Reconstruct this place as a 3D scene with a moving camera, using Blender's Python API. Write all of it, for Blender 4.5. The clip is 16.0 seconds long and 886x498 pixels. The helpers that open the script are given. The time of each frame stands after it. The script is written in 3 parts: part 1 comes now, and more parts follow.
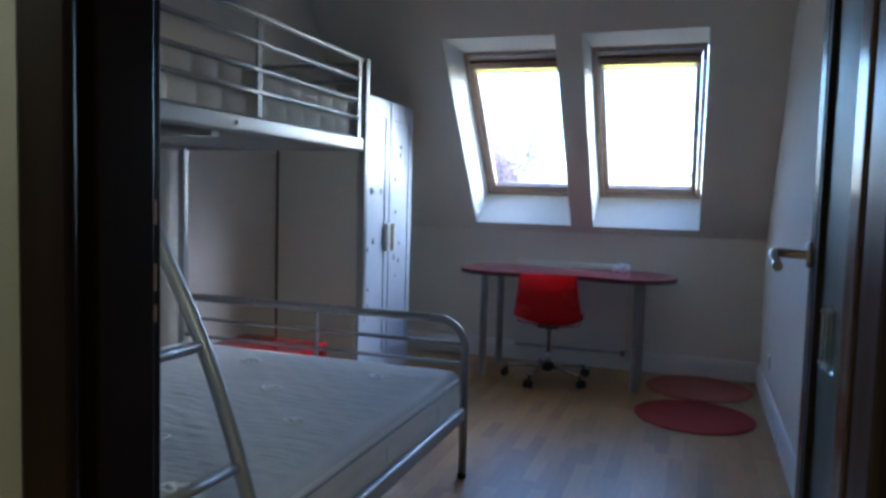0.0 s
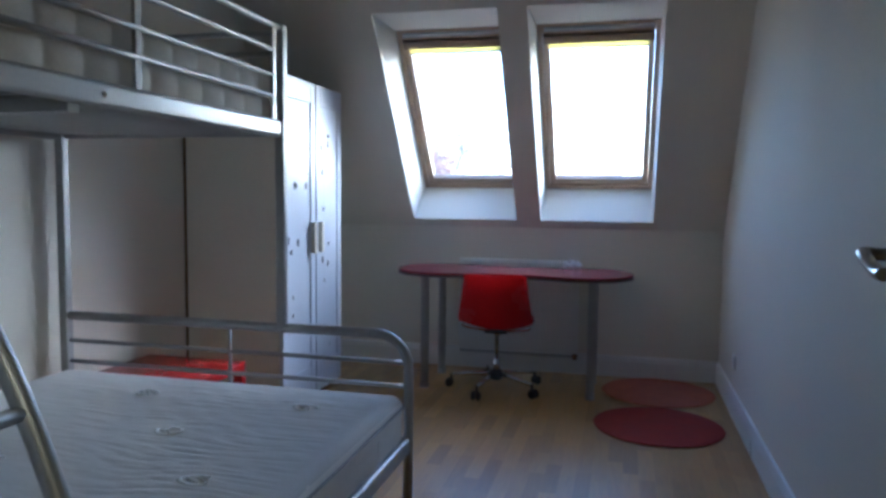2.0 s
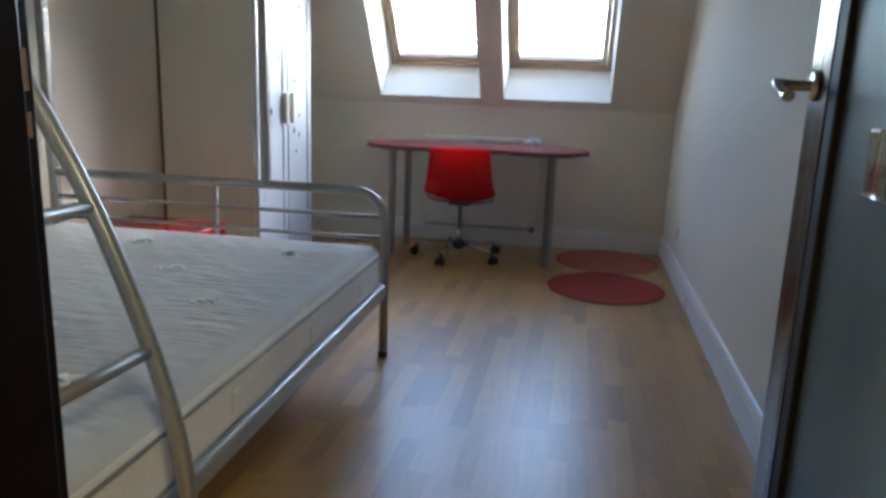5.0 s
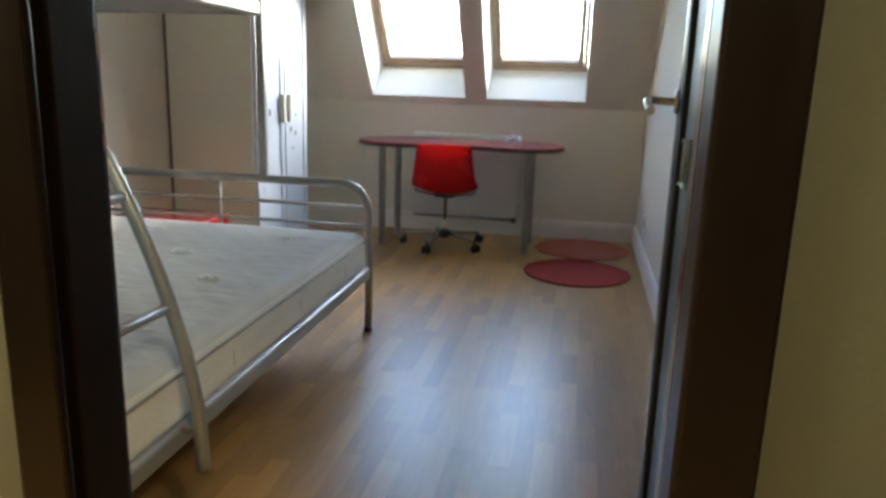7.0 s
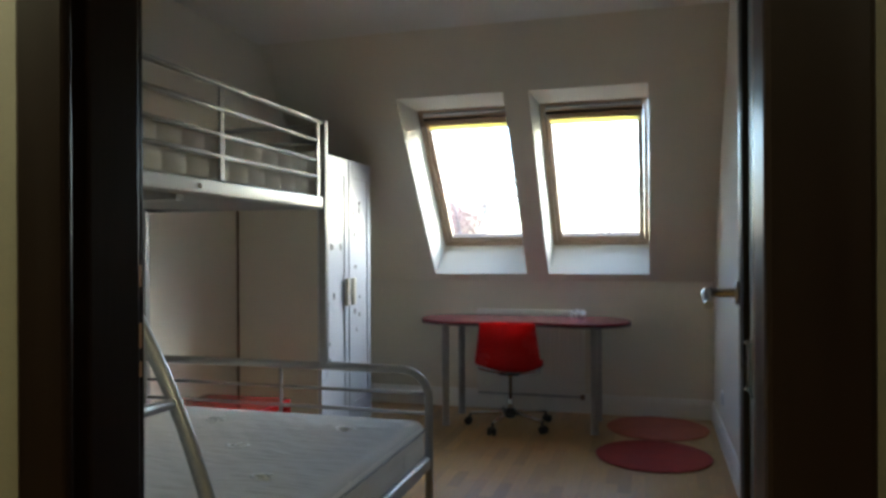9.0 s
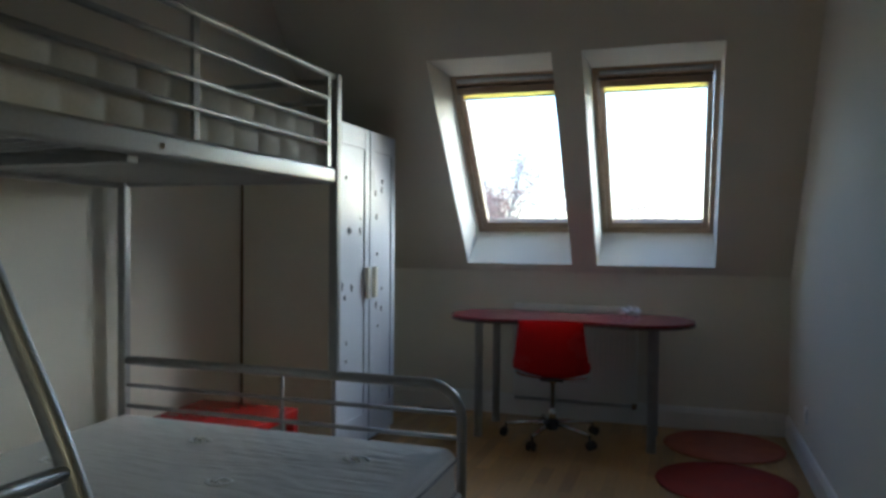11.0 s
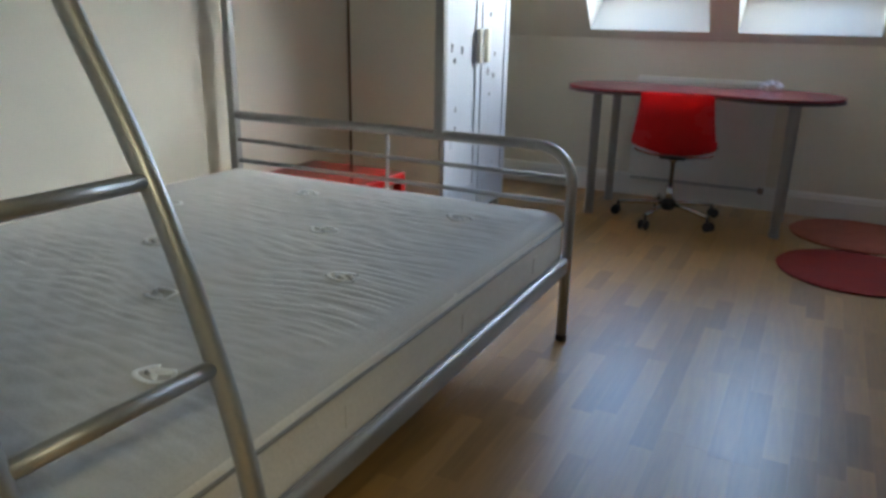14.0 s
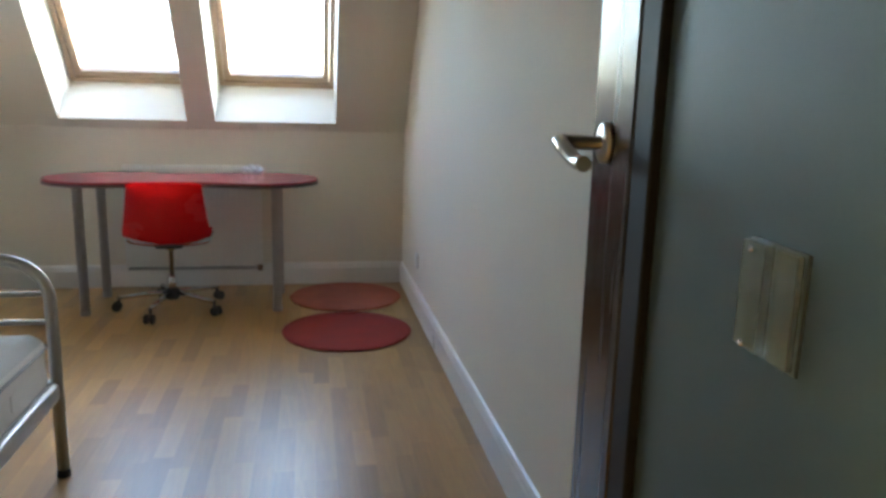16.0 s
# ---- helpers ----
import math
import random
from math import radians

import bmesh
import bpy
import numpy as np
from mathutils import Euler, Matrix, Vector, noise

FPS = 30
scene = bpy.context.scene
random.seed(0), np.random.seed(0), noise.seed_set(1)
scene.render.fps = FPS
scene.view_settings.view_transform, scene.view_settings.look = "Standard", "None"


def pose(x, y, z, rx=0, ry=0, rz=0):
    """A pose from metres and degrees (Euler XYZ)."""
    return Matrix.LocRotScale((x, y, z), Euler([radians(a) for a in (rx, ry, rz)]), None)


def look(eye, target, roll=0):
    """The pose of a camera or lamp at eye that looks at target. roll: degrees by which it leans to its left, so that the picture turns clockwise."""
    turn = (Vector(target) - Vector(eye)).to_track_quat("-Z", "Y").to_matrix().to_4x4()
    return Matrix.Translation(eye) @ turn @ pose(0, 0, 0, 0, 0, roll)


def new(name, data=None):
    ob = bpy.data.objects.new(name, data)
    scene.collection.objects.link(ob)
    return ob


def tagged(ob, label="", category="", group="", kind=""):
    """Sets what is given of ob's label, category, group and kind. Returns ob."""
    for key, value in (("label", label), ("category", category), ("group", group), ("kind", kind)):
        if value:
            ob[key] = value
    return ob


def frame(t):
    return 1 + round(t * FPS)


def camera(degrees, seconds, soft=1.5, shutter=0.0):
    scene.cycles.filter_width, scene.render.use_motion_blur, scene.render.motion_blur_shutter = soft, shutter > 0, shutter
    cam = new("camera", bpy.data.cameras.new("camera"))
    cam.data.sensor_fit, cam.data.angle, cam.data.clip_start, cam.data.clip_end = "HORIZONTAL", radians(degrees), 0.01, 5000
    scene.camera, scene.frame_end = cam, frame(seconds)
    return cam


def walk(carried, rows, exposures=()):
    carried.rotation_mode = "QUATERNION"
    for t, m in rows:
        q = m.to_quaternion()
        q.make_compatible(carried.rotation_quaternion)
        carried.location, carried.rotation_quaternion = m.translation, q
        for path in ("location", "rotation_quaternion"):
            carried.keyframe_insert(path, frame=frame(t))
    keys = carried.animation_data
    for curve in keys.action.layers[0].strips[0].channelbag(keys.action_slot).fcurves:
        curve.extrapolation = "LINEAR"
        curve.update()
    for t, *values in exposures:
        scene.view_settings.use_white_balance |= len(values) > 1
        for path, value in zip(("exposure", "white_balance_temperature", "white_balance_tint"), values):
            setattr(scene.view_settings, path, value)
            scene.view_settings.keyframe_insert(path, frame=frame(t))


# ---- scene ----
cam = camera(62.8, 16.0, soft=3.2)
PATH = [
    (0, (0.282, 0.21, 1.23), (-0.375, 2.094, 1.086), 1.6),
    (0.5, (0.222, 0.245, 1.199), (-0.396, 2.141, 1.037), 1.5),
    (1, (0.151, 0.409, 1.19), (-0.48, 2.298, 1.01), 1.4),
    (1.5, (0.129, 0.59, 1.198), (-0.441, 2.501, 1.048), 1.0),
    (2, (0.112, 0.665, 1.214), (-0.369, 2.6, 1.063), 0.6),
    (2.5, (0.108, 0.657, 1.204), (-0.235, 2.621, 1.051), 0.5),
    (3, (0.113, 0.628, 1.165), (-0.094, 2.6, 0.898), 0.9),
    (3.5, (0.104, 0.605, 1.129), (-0.133, 2.533, 0.652), 0.4),
    (3.7, (0.082, 0.6, 1.103), (-0.189, 2.503, 0.552), 0.2),
    (5.8, (0.133, 0.195, 1.158), (-0.219, 2.127, 0.777), 2.3),
    (6, (0.144, 0.148, 1.172), (-0.148, 2.088, 0.786), 2.7),
    (6.5, (0.197, 0.096, 1.178), (-0.103, 2.035, 0.792), 2.8),
    (7, (0.286, 0.044, 1.17), (-0.066, 1.959, 0.716), 1.8),
    (7.5, (0.295, 0.021, 1.164), (-0.06, 1.91, 0.611), 1.2),
    (8, (0.293, 0.056, 1.189), (-0.073, 1.977, 0.772), 0.3),
    (8.5, (0.301, 0.1, 1.219), (-0.143, 2.044, 1.064), -0.2),
    (9, (0.315, 0.108, 1.235), (-0.238, 2.030, 1.235), -0.3),
    (9.2, (0.308, 0.138, 1.24), (-0.281, 2.048, 1.307), -0.2),
    (11.3, (0.08, 0.79, 1.227), (-0.567, 2.682, 1.16), 0.9),
    (11.5, (0.072, 0.829, 1.219), (-0.652, 2.691, 1.122), 1.0),
    (12, (0.03, 0.876, 1.18), (-0.737, 2.692, 0.842), 1.3),
    (12.5, (0.014, 0.874, 1.139), (-0.84, 2.601, 0.604), 0.7),
    (13, (0.01, 0.859, 1.121), (-1.065, 2.424, 0.494), -0.8),
    (13.5, (0.024, 0.849, 1.113), (-1.104, 2.371, 0.473), -0.2),
    (14, (0.069, 0.851, 1.11), (-0.797, 2.546, 0.497), 1.1),
    (14.5, (0.127, 0.845, 1.114), (-0.377, 2.676, 0.487), 1.6),
    (15, (0.153, 0.857, 1.136), (0.048, 2.746, 0.49), 2.2),
    (15.5, (0.165, 0.869, 1.136), (0.382, 2.757, 0.512), 2.7),
    (16, (0.129, 0.905, 1.18), (0.49, 2.833, 0.789), 1.5),
]
EXPOSURES = [
    (0, 3.22, 4150, 6),
    (1.5, 3.30, 4250, 6),
    (3, 3.50, 4500, 6),
    (3.5, 3.95, 4740, 4),
    (6, 4.06, 5000, 2),
    (7, 4.22, 5260, 0),
    (8, 4.16, 5310, -1),
    (9, 3.29, 5100, -1),
    (11.4, 2.48, 4770, -2),
    (12, 3.10, 4780, -2),
    (12.5, 3.72, 4880, -1),
    (13.5, 3.77, 4980, 0),
    (14.5, 4.0, 5150, 0),
    (16, 4.45, 5400, 0),
]
walk(cam, [(t, look(eye, target, roll)) for t, eye, target, roll in PATH], EXPOSURES)

# ---- world and light ----
world = bpy.data.worlds.new("overcast_sky")
scene.world = world
world.use_nodes = True
wn = world.node_tree.nodes
sky = wn.new("ShaderNodeTexSky")
sky.sky_type, sky.sun_disc = "NISHITA", False
sky.sun_elevation, sky.sun_rotation = radians(25), radians(40)
sky.air_density, sky.dust_density, sky.ozone_density = 1.0, 2.0, 1.0
wn["Background"].inputs["Strength"].default_value = 0.14
world.node_tree.links.new(sky.outputs[0], wn["Background"].inputs["Color"])

sun = new("sun", bpy.data.lights.new("sun", "SUN"))
sun.data.energy, sun.data.angle, sun.data.color = 0.22, radians(40), (0.96, 0.97, 1.0)
sun.matrix_world = look((11.65, 13.9, 8.45), (0, 0, 0))


def portal(name, x, w):
    """A window's opening, named to the sky's light."""
    lamp = new(name, bpy.data.lights.new(name, "AREA"))
    lamp.data.shape, lamp.data.size, lamp.data.size_y = "RECTANGLE", w, 1.25
    lamp.data.cycles.is_portal = True
    lamp.matrix_world = look((x, 5.86, 2.02), (x, 5.06, 1.415))
    return lamp


portal("window_light", -0.96, 0.74)
portal("window_light", -0.07, 0.74)

# ---- materials ----


def material(name, color, rough=0.5, metal=0.0, var=0.08, grain=60.0, patch=2.5, bump=0.1, spread=0.1, stretch=(1, 1, 1),
             coat=0.0, coat_rough=0.2, emit=0.0, transmission=0.0, pieces=False, sheen=0.0, ior=1.45):
    """A surface with colour and gloss that vary at two scales, and fine relief."""
    m = bpy.data.materials.new(name)
    m.use_nodes = True
    nt, n = m.node_tree, m.node_tree.nodes
    b = n["Principled BSDF"]
    co = n.new("ShaderNodeTexCoord")
    mp = n.new("ShaderNodeMapping")
    mp.inputs["Scale"].default_value = stretch
    nt.links.new(co.outputs["Object"], mp.inputs[0])
    fine, wide = n.new("ShaderNodeTexNoise"), n.new("ShaderNodeTexNoise")
    fine.inputs["Scale"].default_value, wide.inputs["Scale"].default_value = grain, patch
    fine.inputs["Detail"].default_value, wide.inputs["Detail"].default_value = 5, 3
    for t in (fine, wide):
        nt.links.new(mp.outputs[0], t.inputs["Vector"])
    add = n.new("ShaderNodeMath")
    add.operation = "ADD"
    nt.links.new(fine.outputs[0], add.inputs[0])
    nt.links.new(wide.outputs[0], add.inputs[1])
    level = add
    if pieces:
        info, geo = n.new("ShaderNodeObjectInfo"), n.new("ShaderNodeNewGeometry")
        both, fr, more = n.new("ShaderNodeMath"), n.new("ShaderNodeMath"), n.new("ShaderNodeMath")
        both.operation, fr.operation, more.operation = "ADD", "FRACT", "ADD"
        nt.links.new(info.outputs["Random"], both.inputs[0])
        nt.links.new(geo.outputs["Random Per Island"], both.inputs[1])
        nt.links.new(both.outputs[0], fr.inputs[0])
        nt.links.new(fr.outputs[0], more.inputs[0])
        nt.links.new(add.outputs[0], more.inputs[1])
        level = more
        shift = n.new("ShaderNodeVectorMath")
        shift.operation = "ADD"
        nt.links.new(mp.outputs[0], shift.inputs[0])
        nt.links.new(fr.outputs[0], shift.inputs[1])
        nt.links.new(shift.outputs[0], fine.inputs["Vector"])
    span = n.new("ShaderNodeMapRange")
    span.inputs["From Min"].default_value = 0.6 if not pieces else 0.7
    span.inputs["From Max"].default_value = 1.4 if not pieces else 2.3
    nt.links.new(level.outputs[0], span.inputs["Value"])
    mix = n.new("ShaderNodeMix")
    mix.data_type = "RGBA"
    mix.inputs[6].default_value = (*[max(0, c * (1 - var)) for c in color], 1)
    mix.inputs[7].default_value = (*[min(1, c * (1 + var)) for c in color], 1)
    nt.links.new(span.outputs[0], mix.inputs[0])
    nt.links.new(mix.outputs[2], b.inputs["Base Color"])
    gl = n.new("ShaderNodeMapRange")
    gl.inputs["From Min"].default_value, gl.inputs["From Max"].default_value = 0.3, 0.7
    gl.inputs["To Min"].default_value, gl.inputs["To Max"].default_value = max(0.02, rough - spread), min(1, rough + spread)
    nt.links.new(wide.outputs[0], gl.inputs["Value"])
    nt.links.new(gl.outputs[0], b.inputs["Roughness"])
    if bump:
        bp = n.new("ShaderNodeBump")
        bp.inputs["Strength"].default_value, bp.inputs["Distance"].default_value = bump, 0.003
        nt.links.new(fine.outputs[0], bp.inputs["Height"])
        nt.links.new(bp.outputs[0], b.inputs["Normal"])
    b.inputs["Metallic"].default_value, b.inputs["Coat Weight"].default_value, b.inputs["Coat Roughness"].default_value = metal, coat, coat_rough
    b.inputs["Transmission Weight"].default_value, b.inputs["IOR"].default_value = transmission, ior
    b.inputs["Sheen Weight"].default_value = sheen
    if emit:
        b.inputs["Emission Color"].default_value, b.inputs["Emission Strength"].default_value = (*color, 1), emit
    return m


paint = material("cream_wall_paint", (0.71, 0.668, 0.575), 0.75, var=0.05, grain=140, patch=1.4, bump=0.12)
paint_white = material("white_ceiling_paint", (0.76, 0.74, 0.70), 0.8, var=0.04, grain=140, patch=1.4, bump=0.1)
# Olive yellow with the hall's dim light put into the colour.
paint_hall = material("dimmed_olive_yellow_paint", (0.088, 0.084, 0.053), 0.7, var=0.06, grain=140, patch=1.4, bump=0.12)
trim_white = material("white_gloss_trim", (0.76, 0.75, 0.72), 0.35, var=0.04, grain=90, patch=3, bump=0.04)
wood_floor = material("oak_floor_strip", (0.43, 0.247, 0.074), 0.5, var=0.32, grain=9, patch=2.2, bump=0.06, spread=0.1,
                      stretch=(9, 0.8, 9), pieces=True, coat=0.80, coat_rough=0.33, ior=1.22)
joint_dark = material("dark_floor_joint", (0.24, 0.145, 0.07), 0.6)
wenge = material("dark_wenge_wood", (0.020, 0.012, 0.009), 0.24, var=0.15, grain=14, patch=3, bump=0.02, stretch=(8, 8, 0.6))
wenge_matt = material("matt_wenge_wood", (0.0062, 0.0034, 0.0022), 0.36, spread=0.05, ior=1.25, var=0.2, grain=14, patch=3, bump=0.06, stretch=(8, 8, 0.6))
bead_dark = material("black_glazing_bead", (0.006, 0.0045, 0.004), 0.6, var=0.2)
frosted = material("frosted_glass", (0.19, 0.25, 0.24), 0.5, var=0.04, grain=220, bump=0.05, transmission=0.65)
clear_plastic = material("clear_plastic", (0.80, 0.86, 0.80), 0.07, var=0.05, bump=0.0, transmission=0.92, spread=0.03, ior=1.4)
pine = material("varnished_pine", (0.40, 0.285, 0.19), 0.4, var=0.22, grain=10, patch=2, bump=0.05, stretch=(1, 6, 6))
head_brown = material("brown_blind_cassette", (0.20, 0.13, 0.09), 0.45, var=0.12)
blind_cloth = material("yellow_blind_cloth", (0.80, 0.66, 0.18), 0.95, var=0.08, grain=300, bump=0.1, spread=0.04, transmission=0.7)
grey_metal = material("silver_grey_metal", (0.40, 0.395, 0.385), 0.40, 0.6, var=0.08, grain=90, patch=4, bump=0.03)
chrome = material("polished_chrome", (0.72, 0.72, 0.72), 0.14, 1.0, var=0.05, bump=0.0, spread=0.05)
steel_satin = material("satin_nickel", (0.55, 0.53, 0.50), 0.24, 1.0, var=0.06, bump=0.02, spread=0.06)
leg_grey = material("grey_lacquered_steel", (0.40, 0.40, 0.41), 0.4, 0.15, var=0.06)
ticking = material("grey_mattress_ticking", (0.585, 0.56, 0.515), 0.85, var=0.09, grain=160, patch=5, bump=0.25, sheen=0.2)
ticking_side = material("beige_mattress_border", (0.80, 0.77, 0.71), 0.85, var=0.08, grain=120, patch=7, bump=0.35, sheen=0.2)
piping_mat = material("grey_piping_cord", (0.24, 0.23, 0.215), 0.8, var=0.05, grain=200)
thread = material("white_thread", (0.96, 0.96, 0.95), 0.4, var=0.03)
white_lam = material("white_wardrobe_foil", (0.61, 0.63, 0.68), 0.35, var=0.04, grain=80, patch=3, bump=0.03)
cream_lam = material("cream_wardrobe_foil", (0.74, 0.71, 0.60), 0.5, var=0.05, grain=70, patch=2, bump=0.05)
handle_cream = material("cream_plastic", (0.78, 0.74, 0.62), 0.4, var=0.04)
ink = material("dark_ink", (0.035, 0.035, 0.045), 0.6, var=0.3, grain=120)
# Brown for the shade in the wardrobe's wall gap, and for its plinth.
gap_dark = material("brown_gap_shade_and_plinth", (0.12, 0.075, 0.04), 0.7, var=0.2)
desk_red = material("dark_red_lacquer", (0.22, 0.022, 0.028), 0.22, var=0.12, grain=60, patch=3, bump=0.02, spread=0.06)
desk_edge = material("dark_brown_edging", (0.055, 0.02, 0.018), 0.4, var=0.15)
chair_red = material("red_translucent_plastic", (0.62, 0.008, 0.014), 0.25, var=0.08, grain=40, patch=4, bump=0.03, spread=0.08)
table_red = material("red_gloss_lacquer", (0.38, 0.015, 0.014), 0.12, var=0.08, grain=40, patch=3, bump=0.01, spread=0.05)
rug_red = material("dark_red_rug_pile", (0.28, 0.032, 0.019), 0.95, var=0.28, grain=240, patch=7, bump=0.9)
rug_orange = material("salmon_rug_pile", (0.42, 0.13, 0.070), 0.95, var=0.25, grain=240, patch=7, bump=0.9)
rubber = material("black_rubber", (0.015, 0.015, 0.016), 0.45, var=0.2)
paper = material("crumpled_white_paper", (0.80, 0.80, 0.80), 0.6, var=0.05, grain=40, bump=0.2)
radiator_white = material("white_radiator_enamel", (0.74, 0.72, 0.68), 0.4, var=0.04)
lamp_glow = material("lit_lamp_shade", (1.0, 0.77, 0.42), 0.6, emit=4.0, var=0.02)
# Glow of the added lamp that brightens the hall wall's left side.
lamp_glow_added = material("added_lamp_shade_glow", (1.0, 0.77, 0.42), 0.6, emit=16.0, var=0.02)
bark = material("grey_brown_bark", (0.42, 0.32, 0.30), 0.9, var=0.3, grain=12, bump=0.6)
leaf_rust = material("rust_autumn_leaf", (0.60, 0.36, 0.30), 0.8, var=0.35, grain=3)
leaf_grey = material("grey_green_leaf", (0.12, 0.125, 0.12), 0.8, var=0.35, grain=3)
grass = material("dull_lawn", (0.07, 0.085, 0.035), 0.95, var=0.3, grain=1.2, patch=0.06, bump=0.3)
roof_tile = material("grey_roof_tile", (0.12, 0.10, 0.095), 0.8, var=0.25, grain=8)

# Light shines through the thin red shell.
cn, cl = chair_red.node_tree.nodes, chair_red.node_tree.links
glow_n, blend_n = cn.new("ShaderNodeBsdfTranslucent"), cn.new("ShaderNodeMixShader")
glow_n.inputs["Color"].default_value, blend_n.inputs[0].default_value = (0.75, 0.01, 0.015, 1), 0.45
cl.new(cn["Principled BSDF"].outputs[0], blend_n.inputs[1])
cl.new(glow_n.outputs[0], blend_n.inputs[2])
cl.new(blend_n.outputs[0], cn["Material Output"].inputs[0])

pane_mat = bpy.data.materials.new("window_glass")
pane_mat.use_nodes = True
pg = pane_mat.node_tree.nodes
pg.remove(pg["Principled BSDF"])
clear_n, shine_n, mix_n, fres = (pg.new("ShaderNodeBsdfTransparent"), pg.new("ShaderNodeBsdfGlossy"),
                                 pg.new("ShaderNodeMixShader"), pg.new("ShaderNodeFresnel"))
shine_n.inputs["Roughness"].default_value, fres.inputs["IOR"].default_value = 0.03, 1.3
for src, dst in ((fres.outputs[0], mix_n.inputs[0]), (clear_n.outputs[0], mix_n.inputs[1]), (shine_n.outputs[0], mix_n.inputs[2]),
                 (mix_n.outputs[0], pg["Material Output"].inputs[0])):
    pane_mat.node_tree.links.new(src, dst)

# ---- builders ----
ORIGIN = {}


def thing(name, at, label, category, group="", kind=""):
    """An Empty at the base of a thing; its parts are drawn in world places and moved under it."""
    ob = new(name)
    ob.location = at
    ob.empty_display_size = 0.1
    ORIGIN[ob] = Vector(at)
    return tagged(ob, label, category, group, kind)


def part(name, bm, mat, parent=None, label="", smooth=False, kind="", category="", group=""):
    """Links a bmesh as one mesh object, under a thing or a part where one is given."""
    at = ORIGIN.get(parent, Vector((0, 0, 0)))
    if parent is not None:
        bmesh.ops.translate(bm, verts=bm.verts, vec=-at)
    if smooth:
        for f in bm.faces:
            f.smooth = True
    me = bpy.data.meshes.new(name)
    bmesh.ops.recalc_face_normals(bm, faces=bm.faces)
    bm.to_mesh(me)
    bm.free()
    me.materials.append(mat)
    ob = new(name, me)
    if parent is not None:
        ob.parent = parent
        ORIGIN[ob] = at
    return tagged(ob, label, category, group, kind)


def box(x0, x1, y0, y1, z0, z1, bevel=0.0, seg=2, m=None):
    bm = bmesh.new()
    bmesh.ops.create_cube(bm, size=1, matrix=Matrix.Translation(((x0 + x1) / 2, (y0 + y1) / 2, (z0 + z1) / 2))
                          @ Matrix.Diagonal((x1 - x0, y1 - y0, z1 - z0, 1)))
    if bevel:
        bmesh.ops.bevel(bm, geom=bm.edges[:], offset=bevel, segments=seg, profile=0.5, affect="EDGES")
    if m:
        bmesh.ops.transform(bm, matrix=m, verts=bm.verts)
    return bm


def merged(*bms):
    """Several bmeshes as one."""
    out = bmesh.new()
    for b in bms:
        me = bpy.data.meshes.new("tmp")
        b.to_mesh(me)
        b.free()
        out.from_mesh(me)
        bpy.data.meshes.remove(me)
    return out


def prism(poly, x0, x1, bm=None):
    """A (y, z) outline drawn out from x0 to x1."""
    bm = bm or bmesh.new()
    a = [bm.verts.new((x0, y, z)) for y, z in poly]
    b = [bm.verts.new((x1, y, z)) for y, z in poly]
    bm.faces.new(a)
    bm.faces.new(b[::-1])
    for i in range(len(poly)):
        j = (i + 1) % len(poly)
        bm.faces.new((a[j], a[i], b[i], b[j]))
    return bm


def slab(outline, z0, z1, bevel=0.0):
    """An (x, y) outline drawn up from z0 to z1."""
    bm = bmesh.new()
    a = [bm.verts.new((x, y, z0)) for x, y in outline]
    b = [bm.verts.new((x, y, z1)) for x, y in outline]
    bm.faces.new(a[::-1])
    top = bm.faces.new(b)
    for i in range(len(outline)):
        j = (i + 1) % len(outline)
        bm.faces.new((a[i], a[j], b[j], b[i]))
    if bevel:
        bmesh.ops.bevel(bm, geom=list(top.edges), offset=bevel, segments=3, profile=0.5, affect="EDGES")
    return bm


def spline(pts, n=8):
    """A smooth line through the points."""
    p = [Vector(q) for q in pts]
    p = [p[0] * 2 - p[1]] + p + [p[-1] * 2 - p[-2]]
    out = []
    for i in range(1, len(p) - 2):
        for k in range(n):
            t = k / n
            a, b, c, d = p[i - 1:i + 3]
            out.append(0.5 * (2 * b + (c - a) * t + (2 * a - 5 * b + 4 * c - d) * t * t + (3 * b - a - 3 * c + d) * t ** 3))
    return out + [p[-2]]


def tube(pts, r, seg=10, flat=1.0, bm=None):
    """A round bar along a line; r may be one radius or one for each point."""
    pts = [Vector(p) for p in pts]
    bm = bm or bmesh.new()
    radii = r if isinstance(r, (list, tuple)) else [r] * len(pts)
    ahead = (pts[1] - pts[0]).normalized()
    side = ahead.cross(Vector((0, 0, 1)))
    side = side.normalized() if side.length > 1e-3 else Vector((1, 0, 0))
    rings = []
    for i, p in enumerate(pts):
        way = (pts[min(i + 1, len(pts) - 1)] - pts[max(i - 1, 0)]).normalized()
        side = (side - way * side.dot(way)).normalized()
        up = way.cross(side)
        rings.append([bm.verts.new(p + radii[i] * (side * math.cos(a) * flat + up * math.sin(a)))
                      for a in (2 * math.pi * k / seg for k in range(seg))])
    for a, b in zip(rings, rings[1:]):
        for k in range(seg):
            bm.faces.new((a[k], a[(k + 1) % seg], b[(k + 1) % seg], b[k])).smooth = True
    bm.faces.new(rings[0][::-1])
    bm.faces.new(rings[-1])
    return bm


